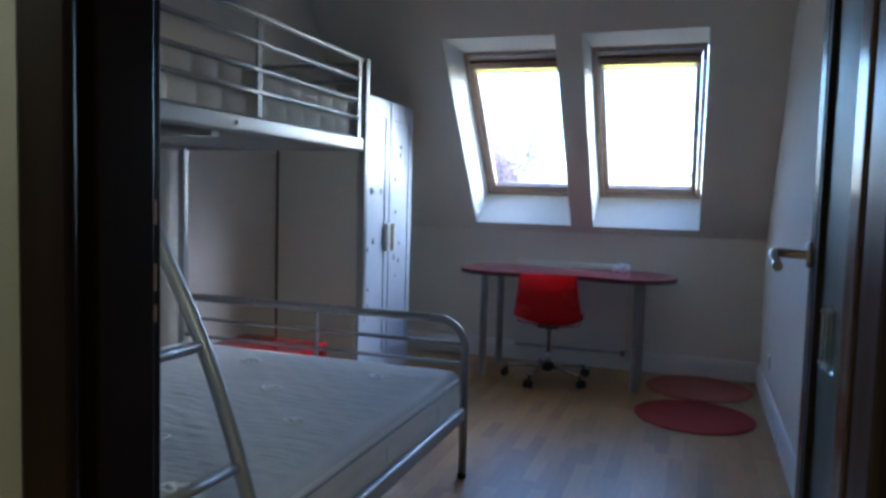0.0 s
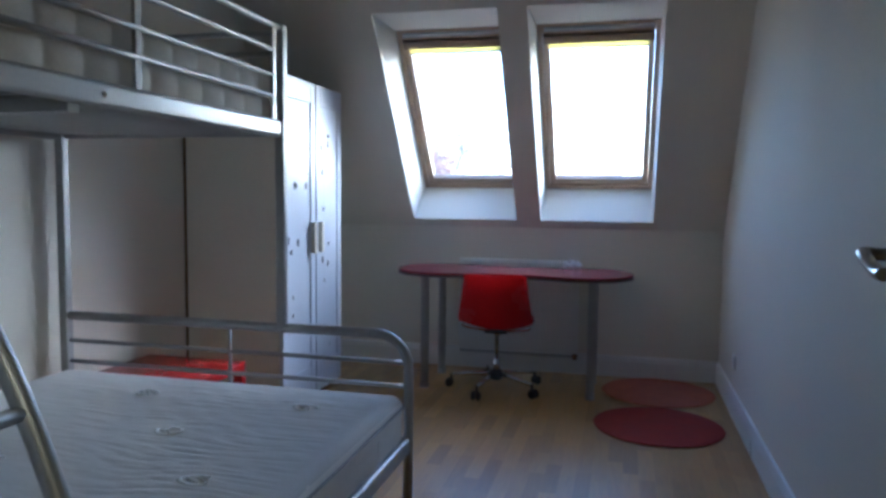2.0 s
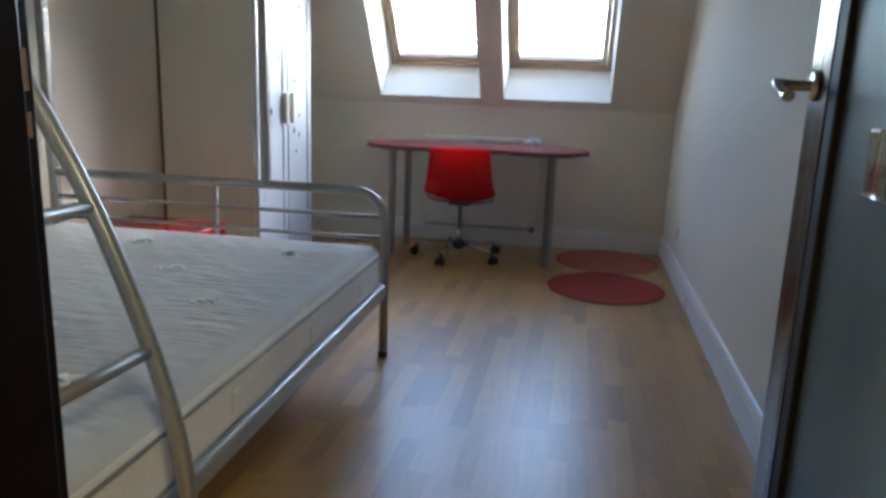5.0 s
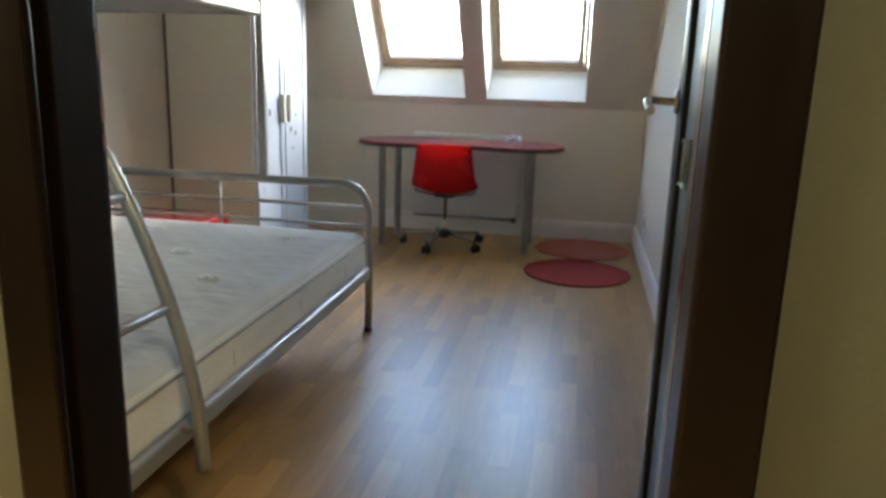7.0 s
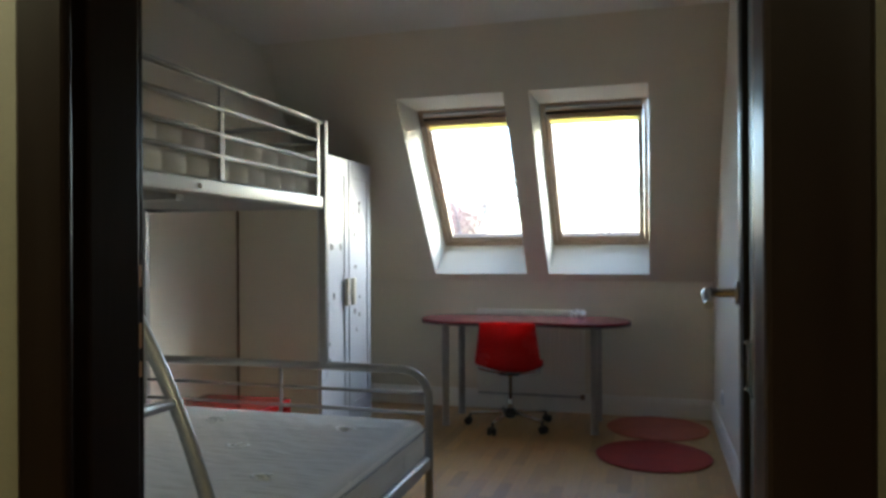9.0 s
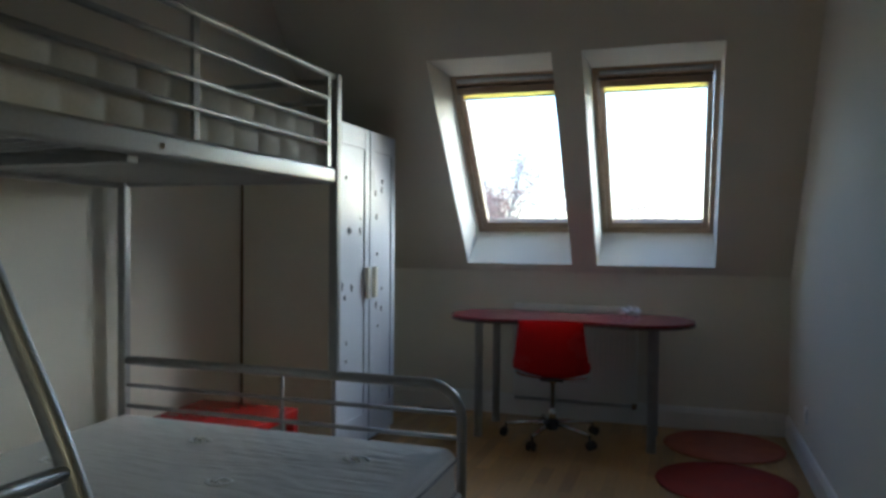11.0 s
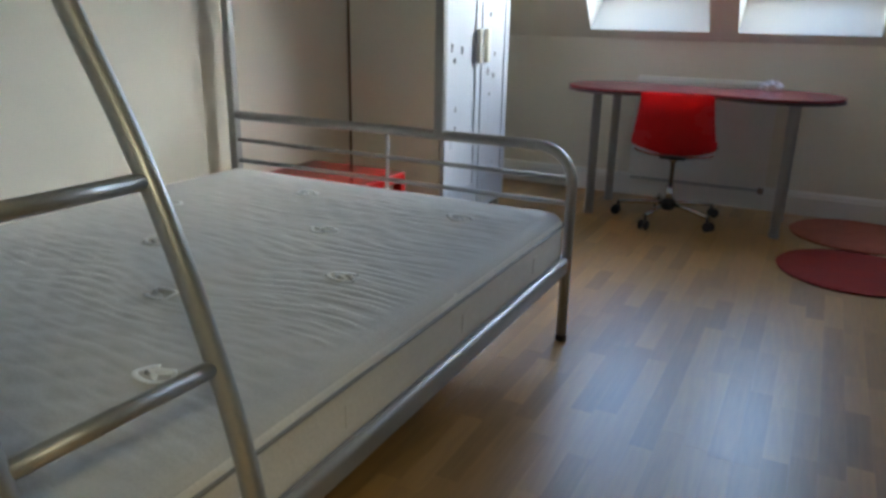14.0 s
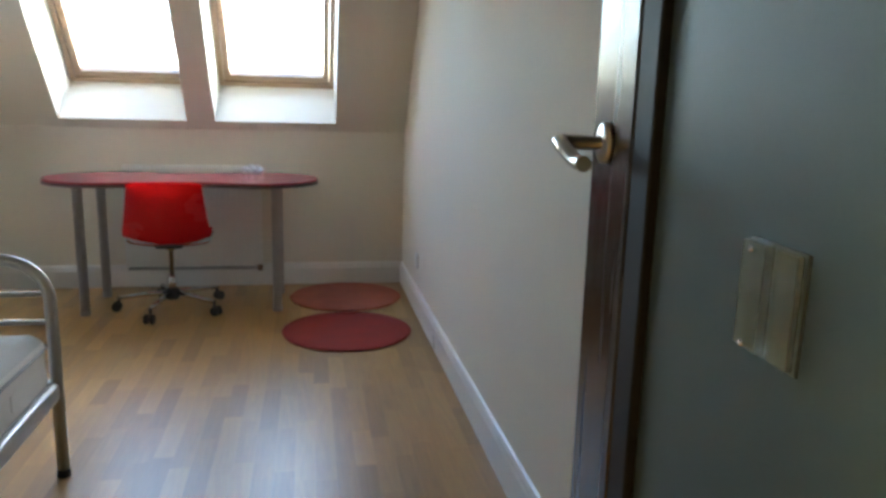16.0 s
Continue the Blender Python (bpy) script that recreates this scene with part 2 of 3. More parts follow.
def lathe(profile, at, seg=20):
    """Rings of (radius, z) about an upright axis."""
    bm = bmesh.new()
    rings = [[bm.verts.new((at[0] + r * math.cos(a), at[1] + r * math.sin(a), at[2] + z))
              for a in (2 * math.pi * k / seg for k in range(seg))] for r, z in profile]
    for a, b in zip(rings, rings[1:]):
        for k in range(seg):
            bm.faces.new((a[k], a[(k + 1) % seg], b[(k + 1) % seg], b[k])).smooth = True
    bm.faces.new(rings[0][::-1])
    bm.faces.new(rings[-1])
    return bm


def soft_block(x0, x1, y0, y1, z0, z1, r, nx, ny, nz, shape):
    """A padded block with rounded edges, its surface moved by shape(point, outward)."""
    bm = bmesh.new()
    made = {}

    def vert(i, j, k):
        if (i, j, k) not in made:
            p = Vector((x0 + (x1 - x0) * i / nx, y0 + (y1 - y0) * j / ny, z0 + (z1 - z0) * k / nz))
            c = Vector((min(max(p.x, x0 + r), x1 - r), min(max(p.y, y0 + r), y1 - r), min(max(p.z, z0 + r), z1 - r)))
            d = (p - c).normalized()
            p = c + r * d
            made[i, j, k] = bm.verts.new(p + shape(p, d))
        return made[i, j, k]

    for i in range(nx):
        for j in range(ny):
            for k in (0, nz):
                bm.faces.new((vert(i, j, k), vert(i + 1, j, k), vert(i + 1, j + 1, k), vert(i, j + 1, k)))
    for i in range(nx):
        for k in range(nz):
            for j in (0, ny):
                bm.faces.new((vert(i, j, k), vert(i + 1, j, k), vert(i + 1, j, k + 1), vert(i, j, k + 1)))
    for j in range(ny):
        for k in range(nz):
            for i in (0, nx):
                bm.faces.new((vert(i, j, k), vert(i, j + 1, k), vert(i, j + 1, k + 1), vert(i, j, k + 1)))
    for f in bm.faces:
        f.smooth = True
    return bm


def setting(name, bm, mat, label, smooth=False):
    return part(name, bm, mat, None, label, smooth, "structure", name.split("_")[0])


# ---- the room's shell ----
WEST, EAST, SOUTH, NORTH, HALL, CEIL = -2.187, 0.738, 1.0, 5.638, 0.83, 2.60
KNEE, CREST = (NORTH, 0.99), (4.42, 2.60)
NY, NZ = 0.797, 0.604                      # outward across the roof
BOT, TOP = (5.60, 1.042), (4.692, 2.240)    # the window openings' lower and upper edge
DEPTH = 0.42


def out(p, d):
    return (p[0] + NY * d, p[1] + NZ * d)


roof = bmesh.new()
full = [KNEE, CREST, out(CREST, DEPTH), out(KNEE, DEPTH)]
low = [KNEE, BOT, out(BOT, DEPTH), out(KNEE, DEPTH)]
high = [TOP, CREST, out(CREST, DEPTH), (TOP[0] + DEPTH / NY, TOP[1])]
for a, b, pieces in ((WEST - 0.05, -1.325, (full,)), (-1.325, -0.599, (low, high)), (-0.599, -0.434, (full,)),
                     (-0.434, 0.298, (low, high)), (0.298, EAST + 0.05, (full,))):
    for poly in pieces:
        prism(poly, a, b, roof)
setting("ceiling_slope", roof, paint, "sloping cream attic ceiling with two window openings")
gable = [(HALL, -0.2), (5.80, -0.2), (5.80, 1.02), (4.66, 2.70), (HALL, 2.70)]
setting("wall_east", prism(gable, EAST, EAST + 0.14), paint, "plain cream painted side wall")
setting("wall_west", prism(gable, WEST - 0.14, WEST), paint, "plain cream painted wall behind the bunk bed")
setting("wall_north", box(WEST, EAST, NORTH, NORTH + 0.16, 0, 0.99), paint, "low cream knee wall under the roof slope")
setting("ceiling", box(WEST - 0.14, EAST + 0.14, HALL, 4.43, CEIL, CEIL + 0.1), paint_white, "flat white painted ceiling")
JL, JR, JT = -0.415, 0.445, 2.08
setting("wall_south", merged(box(WEST - 0.14, JL, HALL + 0.004, SOUTH, -0.2, CEIL), box(JR, EAST, HALL + 0.004, SOUTH, -0.2, CEIL),
                             box(JL, JR, HALL + 0.004, SOUTH, JT, CEIL)), paint, "cream wall with the doorway to the hall")
# Hall walls wear the darkened paint, so the strong lamps leave them dim.
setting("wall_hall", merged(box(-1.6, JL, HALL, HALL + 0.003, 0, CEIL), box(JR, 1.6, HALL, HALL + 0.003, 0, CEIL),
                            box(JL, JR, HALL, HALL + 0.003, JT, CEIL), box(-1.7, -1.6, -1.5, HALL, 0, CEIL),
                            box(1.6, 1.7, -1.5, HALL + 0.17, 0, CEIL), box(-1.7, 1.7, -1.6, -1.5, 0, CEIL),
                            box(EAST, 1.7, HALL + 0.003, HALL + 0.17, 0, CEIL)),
        paint_hall, "olive yellow hall wall, paint darkened for the hall's dimness")
setting("ceiling_hall", box(-1.7, 1.7, -1.6, HALL, CEIL, CEIL + 0.1), paint_white, "flat white hall ceiling")


def skirting(name, pts, face):
    """A moulded board along one wall, given by its run and the way into the room."""
    (ax, ay), (bx, by) = pts
    profile = [(0, 0), (0.018, 0), (0.018, 0.105), (0.014, 0.118), (0.014, 0.124), (0.008, 0.138), (0, 0.142)]
    bm = bmesh.new()
    rows = [[bm.verts.new((x + face[0] * d, y + face[1] * d, z)) for d, z in profile] for x, y in ((ax, ay), (bx, by))]
    for i in range(len(profile)):
        j = (i + 1) % len(profile)
        bm.faces.new((rows[0][i], rows[0][j], rows[1][j], rows[1][i]))
    bm.faces.new(rows[0])
    bm.faces.new(rows[1][::-1])
    setting(name, bm, trim_white, "white moulded skirting board")


skirting("baseboard_north", ((WEST, NORTH), (EAST - 0.018, NORTH)), (0, -1))
skirting("baseboard_east", ((EAST, NORTH), (EAST, SOUTH)), (-1, 0))
skirting("baseboard_west", ((WEST, SOUTH), (WEST, NORTH - 0.018)), (1, 0))

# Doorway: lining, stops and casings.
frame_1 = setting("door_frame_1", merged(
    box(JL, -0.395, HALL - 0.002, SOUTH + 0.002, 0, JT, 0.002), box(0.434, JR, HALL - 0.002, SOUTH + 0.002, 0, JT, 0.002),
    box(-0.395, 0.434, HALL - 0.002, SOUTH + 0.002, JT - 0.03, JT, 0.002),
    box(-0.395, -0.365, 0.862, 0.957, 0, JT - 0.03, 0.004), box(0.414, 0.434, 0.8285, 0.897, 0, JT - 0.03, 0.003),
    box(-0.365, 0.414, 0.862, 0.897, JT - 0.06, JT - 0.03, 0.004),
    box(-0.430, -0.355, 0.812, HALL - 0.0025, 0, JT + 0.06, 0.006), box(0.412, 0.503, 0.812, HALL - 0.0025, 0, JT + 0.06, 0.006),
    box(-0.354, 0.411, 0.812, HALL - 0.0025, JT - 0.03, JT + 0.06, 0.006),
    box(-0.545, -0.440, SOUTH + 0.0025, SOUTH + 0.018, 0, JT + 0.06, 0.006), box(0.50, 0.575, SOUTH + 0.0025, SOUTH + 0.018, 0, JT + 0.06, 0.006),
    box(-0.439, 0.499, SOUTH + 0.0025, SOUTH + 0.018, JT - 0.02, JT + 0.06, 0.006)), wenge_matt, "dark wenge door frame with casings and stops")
for z0, z1 in ((1.185, 1.215), (1.10, 1.135), (1.06, 1.082)):
    part("strike_lip", box(-0.3649, -0.3636, 0.953, 0.9585, z0, z1, 0.0005, 1), head_brown, frame_1, "small brown strike lip")

# Windows in the roof.


def tilt(u, v):
    """A point of the window's plane: u up the slope from the frame's foot, v outward."""
    return (5.887 - NZ * u + NY * v, 1.267 + NY * u + NZ * v)


def lath(x0, x1, u0, u1, v0, v1):
    bm = prism([tilt(u0, v0), tilt(u1, v0), tilt(u1, v1), tilt(u0, v1)], x0, x1)
    bmesh.ops.bevel(bm, geom=bm.edges[:], offset=0.003, segments=2, profile=0.5, affect="EDGES")
    return bm


def roof_window(name, x0, x1, label):
    y, z = tilt(0, 0)
    w = thing(name, ((x0 + x1) / 2, y, z), label, "window", kind="structure")
    f = 0.03
    for a, b, c, d in ((x0, x0 + f, 0, 1.254), (x1 - f, x1, 0, 1.254), (x0 + f, x1 - f, 0, f), (x0 + f, x1 - f, 1.172, 1.254)):
        part("window_frame", lath(a, b, c, d, -0.012, 0.07), pine, w)
    i0, i1, s = x0 + f + 0.003, x1 - f - 0.003, 0.038
    for a, b, c, d in ((i0, i0 + s, f + 0.003, 1.169), (i1 - s, i1, f + 0.003, 1.169), (i0 + s, i1 - s, f + 0.003, 0.072), (i0 + s, i1 - s, 1.102, 1.169)):
        part("sash", lath(a, b, c, d, 0.004, 0.06), pine, w)
    pane = part("pane", lath(i0 + s - 0.005, i1 - s + 0.005, 0.068, 1.107, 0.035, 0.047), pane_mat, w, "clear window pane")
    pane.visible_shadow = False
    part("blind_cassette", lath(i0 + 0.004, i1 - 0.004, 1.107, 1.157, -0.03, 0.003), head_brown, w, "brown roller blind cassette")
    part("vent_bar", lath(i0 + 0.01, i1 - 0.01, 1.187, 1.212, -0.03, -0.014), leg_grey, w, "grey ventilation bar")
    part("blind_cloth", lath(i0 + 0.03, i1 - 0.03, 1.070, 1.106, -0.010, -0.004), blind_cloth, w, "rolled-up yellow blind cloth")
    part("blind_hem", lath(i0 + 0.028, i1 - 0.028, 1.059, 1.0695, -0.014, 0.0), trim_white, w, "pale hem bar")
    return w


roof_window("window_1", -1.322, -0.602, "pine roof window with yellow blind rolled up")
roof_window("window_2", -0.431, 0.295, "pine roof window with yellow blind rolled up")

# ---- the door, standing open along the side wall ----
HINGE = (0.432, 1.022)
LEAF = Matrix.Translation((HINGE[0], HINGE[1], 0)) @ Matrix.Rotation(-math.atan(0.083), 4, "Z")


def leaf_box(y0, y1, z0, z1, x0=0.0, x1=0.04, bevel=0.003):
    return box(x0, x1, y0, y1, z0, z1, bevel, 2, LEAF)


door = thing("door_1", (HINGE[0], HINGE[1], 0), "open dark wenge door with frosted glass panel", "door", kind="structure")
part("hinge_stile", leaf_box(0, 0.095, 0.012, 2.045), wenge, door)
part("lock_stile", leaf_box(0.66, 0.802, 0.012, 2.045), wenge, door)
part("bottom_rail", leaf_box(0.0955, 0.6595, 0.012, 0.14), wenge, door)
part("top_rail", leaf_box(0.0955, 0.6595, 1.93, 2.045), wenge, door)
part("glazing_bead", merged(leaf_box(0.605, 0.6595, 0.1405, 1.9295, 0.002, 0.038), leaf_box(0.0955, 0.107, 0.1405, 1.9295, 0.002, 0.038)),
     bead_dark, door, "black glazing bead")
part("glass_panel", leaf_box(0.1075, 0.6045, 0.1405, 1.9295, 0.014, 0.022, 0.001), frosted, door, "grey-green frosted glass panel")
rose = lathe([(0.026, 0), (0.026, 0.006), (0.022, 0.009), (0.004, 0.009)], (0, 0, 0), 24)
bmesh.ops.transform(rose, matrix=LEAF @ Matrix.Translation((-0.0005, 0.742, 1.138)) @ Matrix.Rotation(radians(-90), 4, "Y"), verts=rose.verts)
handle = part("door_handle", rose, steel_satin, door, "curved satin nickel lever handle")
part("lever", tube([LEAF @ Vector(p) for p in spline([(-0.004, 0.742, 1.138), (-0.03, 0.742, 1.138), (-0.052, 0.740, 1.139), (-0.064, 0.730, 1.140),
                                                      (-0.067, 0.705, 1.136), (-0.061, 0.665, 1.121), (-0.060, 0.635, 1.120)], 6)],
                   0.009, 14, 1.0), steel_satin, handle)
pull = part("pull_plate", box(0.0105, 0.0138, 0.322, 0.402, 0.993, 1.084, 0.0015, 2, LEAF), clear_plastic, door, "clear plastic pull stuck on the glass")
part("grip", box(0.002, 0.0104, 0.362, 0.400, 0.996, 1.082, 0.003, 3, LEAF), clear_plastic, pull)
part("grip", box(0.005, 0.0104, 0.325, 0.354, 0.996, 1.082, 0.002, 3, LEAF), clear_plastic, pull)
# Glints on the clear pull, made as tiny added chrome beads.
for z in (1.001, 1.077):
    part("glint_bead", lathe([(0.001, -0.003), (0.003, -0.001), (0.003, 0.001), (0.001, 0.003)], LEAF @ Vector((0.0, 0.380, z)), 10), chrome, pull, "tiny chrome bead standing for a glint")
for z in (0.25, 1.85):
    part("hinge", tube([LEAF @ Vector((-0.006, -0.004, z)), LEAF @ Vector((-0.006, -0.004, z + 0.09))], 0.006, 10), steel_satin, door)

# ---- bunk bed ----
FOOT, HEAD, BW, BM, BE = 3.25, 1.215, -2.185, -1.18, -0.66
NEAR, SIZE = Vector((0.12, 0.80, 1.14)), 0.975


def drawn_in(ob):
    """Draws a thing in to its true size about one point."""
    ob.location = NEAR + (ob.location - NEAR) * SIZE
    ob.scale = (SIZE, SIZE, SIZE)


LOW = -NEAR.z * (1 - SIZE) / SIZE          # the floor as the bed's own height
bed = thing("bunk_bed", (-1.4, 2.23, 0), "silver-grey tubular metal bunk bed, double below and single above", "bunk bed")
for y, top in ((FOOT, 0.685), (HEAD, 0.655)):
    arc = [(BE - 0.13 + 0.13 * math.sin(a), y, top - 0.13 + 0.13 * math.cos(a)) for a in (i * math.pi / 16 for i in range(9))]
    part("end_hoop", tube([(BW, y, top), (BE - 0.3, y, top)] + arc + [(BE, y, 0.3), (BE, y, LOW + 0.012)], 0.0185, 14), grey_metal, bed, "bent tube end hoop")
    part("foot_cap", lathe([(0.021, 0), (0.021, 0.02), (0.019, 0.024)], (BE, y, LOW), 14), rubber, bed)
    for z in (top - 0.107, top - 0.197):
        part("end_bar", tube([(BW, y, z), (BE, y, z)], 0.0085, 10), grey_metal, bed)
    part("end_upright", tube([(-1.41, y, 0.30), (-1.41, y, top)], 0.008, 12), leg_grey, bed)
    part("post", box(BW - 0.019, BW + 0.019, y - 0.019, y + 0.019, LOW, 1.85, 0.006, 3), grey_metal, bed)
    part("post", box(BM - 0.018, BM + 0.018, y - 0.018, y + 0.018, top, 1.85, 0.006, 3), grey_metal, bed)
    part("lower_end_rail", box(BW + 0.02, BE - 0.018, y - 0.014, y + 0.014, 0.245, 0.295, 0.006, 2), grey_metal, bed)
    part("upper_end_rail", box(BW + 0.02, BM - 0.019, y - 0.012, y + 0.012, 1.43, 1.49, 0.006, 2), grey_metal, bed)
    for z in (1.825, 1.745):
        part("upper_end_bar", tube([(BW, y, z), (BM, y, z)], 0.0105, 10), grey_metal, bed)
for x in (BE, BW):
    part("lower_side_rail", box(x - 0.016, x + 0.016, HEAD + 0.019, FOOT - 0.019, 0.238, 0.300, 0.0155, 5), grey_metal, bed, smooth=True)
for x in (BM, BW):
    part("upper_side_rail", box(x - 0.014, x + 0.014, HEAD + 0.019, FOOT - 0.019, 1.425, 1.492, 0.0135, 5), grey_metal, bed, smooth=True)
part("guard_top_bar", tube([(BM, HEAD, 1.838), (BM, FOOT, 1.838)], 0.011, 12), grey_metal, bed)
for z in (1.748, 1.655, 1.577):
    part("guard_bar", tube([(BM, HEAD, z), (BM, 3.19, z)], 0.0095, 10), grey_metal, bed)
for y in (3.19, 2.40, 1.70):
    part("guard_upright", box(BM - 0.006, BM + 0.006, y - 0.014, y + 0.014, 1.49, 1.838, 0.003, 2), grey_metal, bed)
bolt = lathe([(0.009, 0), (0.009, 0.004), (0.005, 0.007)], (0, 0, 0), 12)
bmesh.ops.transform(bolt, matrix=Matrix.Translation((BM + 0.0145, 2.246, 1.457)) @ Matrix.Rotation(radians(90), 4, "Y"), verts=bolt.verts)
part("bolt", bolt, chrome, bed, "chrome bolt head")
for i in range(33):
    y = HEAD + 0.06 + i * 0.0602
    part("upper_slat", tube([(BW + 0.012, y, 1.452), (-1.9, y, 1.444), (-1.67, y, 1.441), (-1.44, y, 1.444), (BM - 0.012, y, 1.452)], 0.006, 8, 1.4), grey_metal, bed)
part("cross_beam", box(BW + 0.016, BM - 0.016, 2.16, 2.20, 1.405, 1.44, 0.004, 2), grey_metal, bed)
for i in range(16):
    y = HEAD + 0.09 + i * 0.124
    part("lower_slat", box(BW + 0.017, BE - 0.017, y - 0.03, y + 0.03, 0.262, 0.272, 0.003, 1), grey_metal, bed)
for y, run in ((1.235, (-0.598, -0.615, -0.675, -0.772, -0.879, -0.962, -1.072, -1.158)), (1.555, (-0.590, -0.604, -0.656, -0.754, -0.865, -0.951, -1.066, -1.156))):
    part("ladder_stile", tube(spline([(x, y, z) for x, z in zip(run, (0.19, 0.40, 0.61, 0.87, 1.08, 1.235, 1.38, 1.468))], 6), 0.0175, 14),
         grey_metal, bed, "curved tubular ladder side")
for xa, xb, z in ((-0.677, -0.658, 0.615), (-0.776, -0.758, 0.88), (-0.915, -0.903, 1.148), (-1.08, -1.076, 1.39)):
    part("ladder_rung", tube([(xa, 1.235, z), (xb, 1.555, z)], 0.013, 12), grey_metal, bed)
for y in (1.235, 1.555):
    part("ladder_clip", box(-0.645, -0.585, y - 0.008, y + 0.008, 0.285, 0.305, 0.003, 1), steel_satin, bed)


def ripples(p, d):
    """Slack quilted cloth: long ripples across, faint diamonds, buttons pulled in."""
    if d.z < 0.5:
        wave = 0.0035 * noise.noise((p.x * 5, p.y * 5, p.z * 22)) if abs(d.z) < 0.5 else 0
        return d * wave
    edge = min(1, max(0, (p.x + 2.12) / 0.1), max(0, (-0.68 - p.x) / 0.08), max(0, (p.y - 1.25) / 0.1), max(0, (3.2 - p.y) / 0.1))
    long = noise.noise((p.x * 1.9 + 0.4 * p.y, p.y * 26 + 1.8 * noise.noise((p.x * 3, p.y * 3, 0)), 3.1))
    fine = noise.noise((p.x * 9, p.y * 60 + p.x * 8, 7.7))
    sharp = -(max(0, 1 - abs(long) * 2.2)) ** 2
    if p.x > -0.76:
        sharp *= max(0, (-0.70 - p.x) / 0.06)
    diamond = abs(math.sin((p.x + p.y) * 26)) * abs(math.sin((p.x - p.y) * 26))
    near = max(0, min(1, (2.3 - p.y) / 0.8))
    z = 0.0011 * fine + 0.0025 * sharp * (0.3 + 0.7 * max(0, min(1, (p.y - 1.5) / 0.6))) * (0.45 + 0.55 * max(0, min(1, (p.x + 1.9) / 0.9))) + 0.0042 * diamond * (0.3 + 0.7 * near) + 0.006 * noise.noise((p.x * 1.5, p.y * 1.5, 0))
    for bx, by in TUFTS:
        q = ((p.x - bx) ** 2 + (p.y - by) ** 2) / 0.0045
        if q < 4:
            z -= 0.0015 * math.exp(-q)
    return Vector((0, 0, z * edge - 0.003))


TUFTS = [(x, y) for x, ys in ((-0.942, (2.948, 2.278, 1.679)), (-1.248, (2.605, 1.97, 1.38)), (-1.585, (2.962, 2.265, 1.67)),
                              (-1.895, (2.60, 1.944, 1.38))) for y in ys]
mattress = thing("mattress", (-1.4, 2.23, 0.272), "bare grey quilted double mattress on the lower bunk", "mattress")
pad = part("pad", soft_block(BW + 0.022, BE - 0.004, HEAD + 0.024, FOOT - 0.026, 0.273, 0.472, 0.050, 110, 460, 16, ripples), ticking, mattress)
pad.data.materials.append(ticking_side)
for face in pad.data.polygons:
    face.material_index = 1 if abs(face.normal.z) < 0.5 else 0
for z, inset in ((0.424, 0.0015), (0.300, 0.003)):
    a, b, c, d, r = BW + 0.02 + inset, BE - 0.002 - inset, HEAD + 0.022 + inset, FOOT - 0.024 - inset, 0.03
    loop = []
    for cx, cy, a0 in ((b - r, d - r, 0), (a + r, d - r, 90), (a + r, c + r, 180), (b - r, c + r, 270)):
        loop += [(cx + r * math.cos(radians(a0 + k * 15)), cy + r * math.sin(radians(a0 + k * 15)), z) for k in range(7)]
    part("piping", tube(loop + [loop[0]], 0.0048, 8), piping_mat, mattress, "grey piping cord")
UP = Vector((0, 0, 1))
for i, (x, y) in enumerate(TUFTS):
    ring = [(x + (0.040 + 0.005 * math.sin(3 * a + i)) * math.cos(a + i), y + 0.030 * math.sin(a + i))
            for a in (k * 0.35 for k in range(15))] + [(x + 0.012 * math.cos(i), y + 0.01 * math.sin(i)), (x - 0.02, y - 0.006), (x + 0.016, y - 0.012)]
    ring = [(u, v, 0.4758 + ripples(Vector((u, v, 0.472)), UP).z) for u, v in ring]
    part("tuft_loop", tube(ring, 0.0018, 8, 3.8), thread, mattress, "white stitched loop")
for y in (1.9, 2.42, 2.93):
    part("side_label", box(BE - 0.0035, BE - 0.0015, y - 0.022, y + 0.022, 0.335, 0.385, 0.0005, 1), ticking_side, mattress, "woven air vent patch")


def puffs(p, d):
    """Deep square puffs in rows along the mattress's border."""
    if abs(d.z) > 0.6:
        return Vector((0, 0, 0.006 * d.z * abs(math.sin(p.x * 18)) * abs(math.sin(p.y * 18))))
    row = abs(math.sin((p.z - 1.475) / 0.098 * math.pi))
    return d * (0.021 * (0.35 + 0.65 * abs(math.sin(p.y * 24 + 0.6 * (p.z > 1.573))) ** 0.7) * row ** 0.6 - 0.008)


top_mattress = thing("mattress", (-1.67, 2.23, 1.466), "bare off-white puffed single mattress on the upper bunk", "mattress")
part("pad", soft_block(BW + 0.03, BM - 0.024, HEAD + 0.03, FOOT - 0.03, 1.467, 1.672, 0.03, 40, 260, 26, puffs), ticking_side, top_mattress)
for z in (1.477, 1.664):
    a, b, c, d, r = BW + 0.034, BM - 0.028, HEAD + 0.034, FOOT - 0.034, 0.03
    loop = []
    for cx, cy, a0 in ((b - r, d - r, 0), (a + r, d - r, 90), (a + r, c + r, 180), (b - r, c + r, 270)):
        loop += [(cx + r * math.cos(radians(a0 + k * 15)), cy + r * math.sin(radians(a0 + k * 15)), z) for k in range(7)]
    part("piping", tube(loop + [loop[0]], 0.006, 8), piping_mat, top_mattress, "grey piping cord")
for ob in (bed, mattress, top_mattress):
    drawn_in(ob)

# ---- wardrobe ----
robe = thing("wardrobe", (-1.9, 4.52, 0), "narrow white two-door wardrobe, stickers on doors, cream sides", "wardrobe")
WX, W0, W1, WT = -1.632, 4.118, 4.928, 1.832
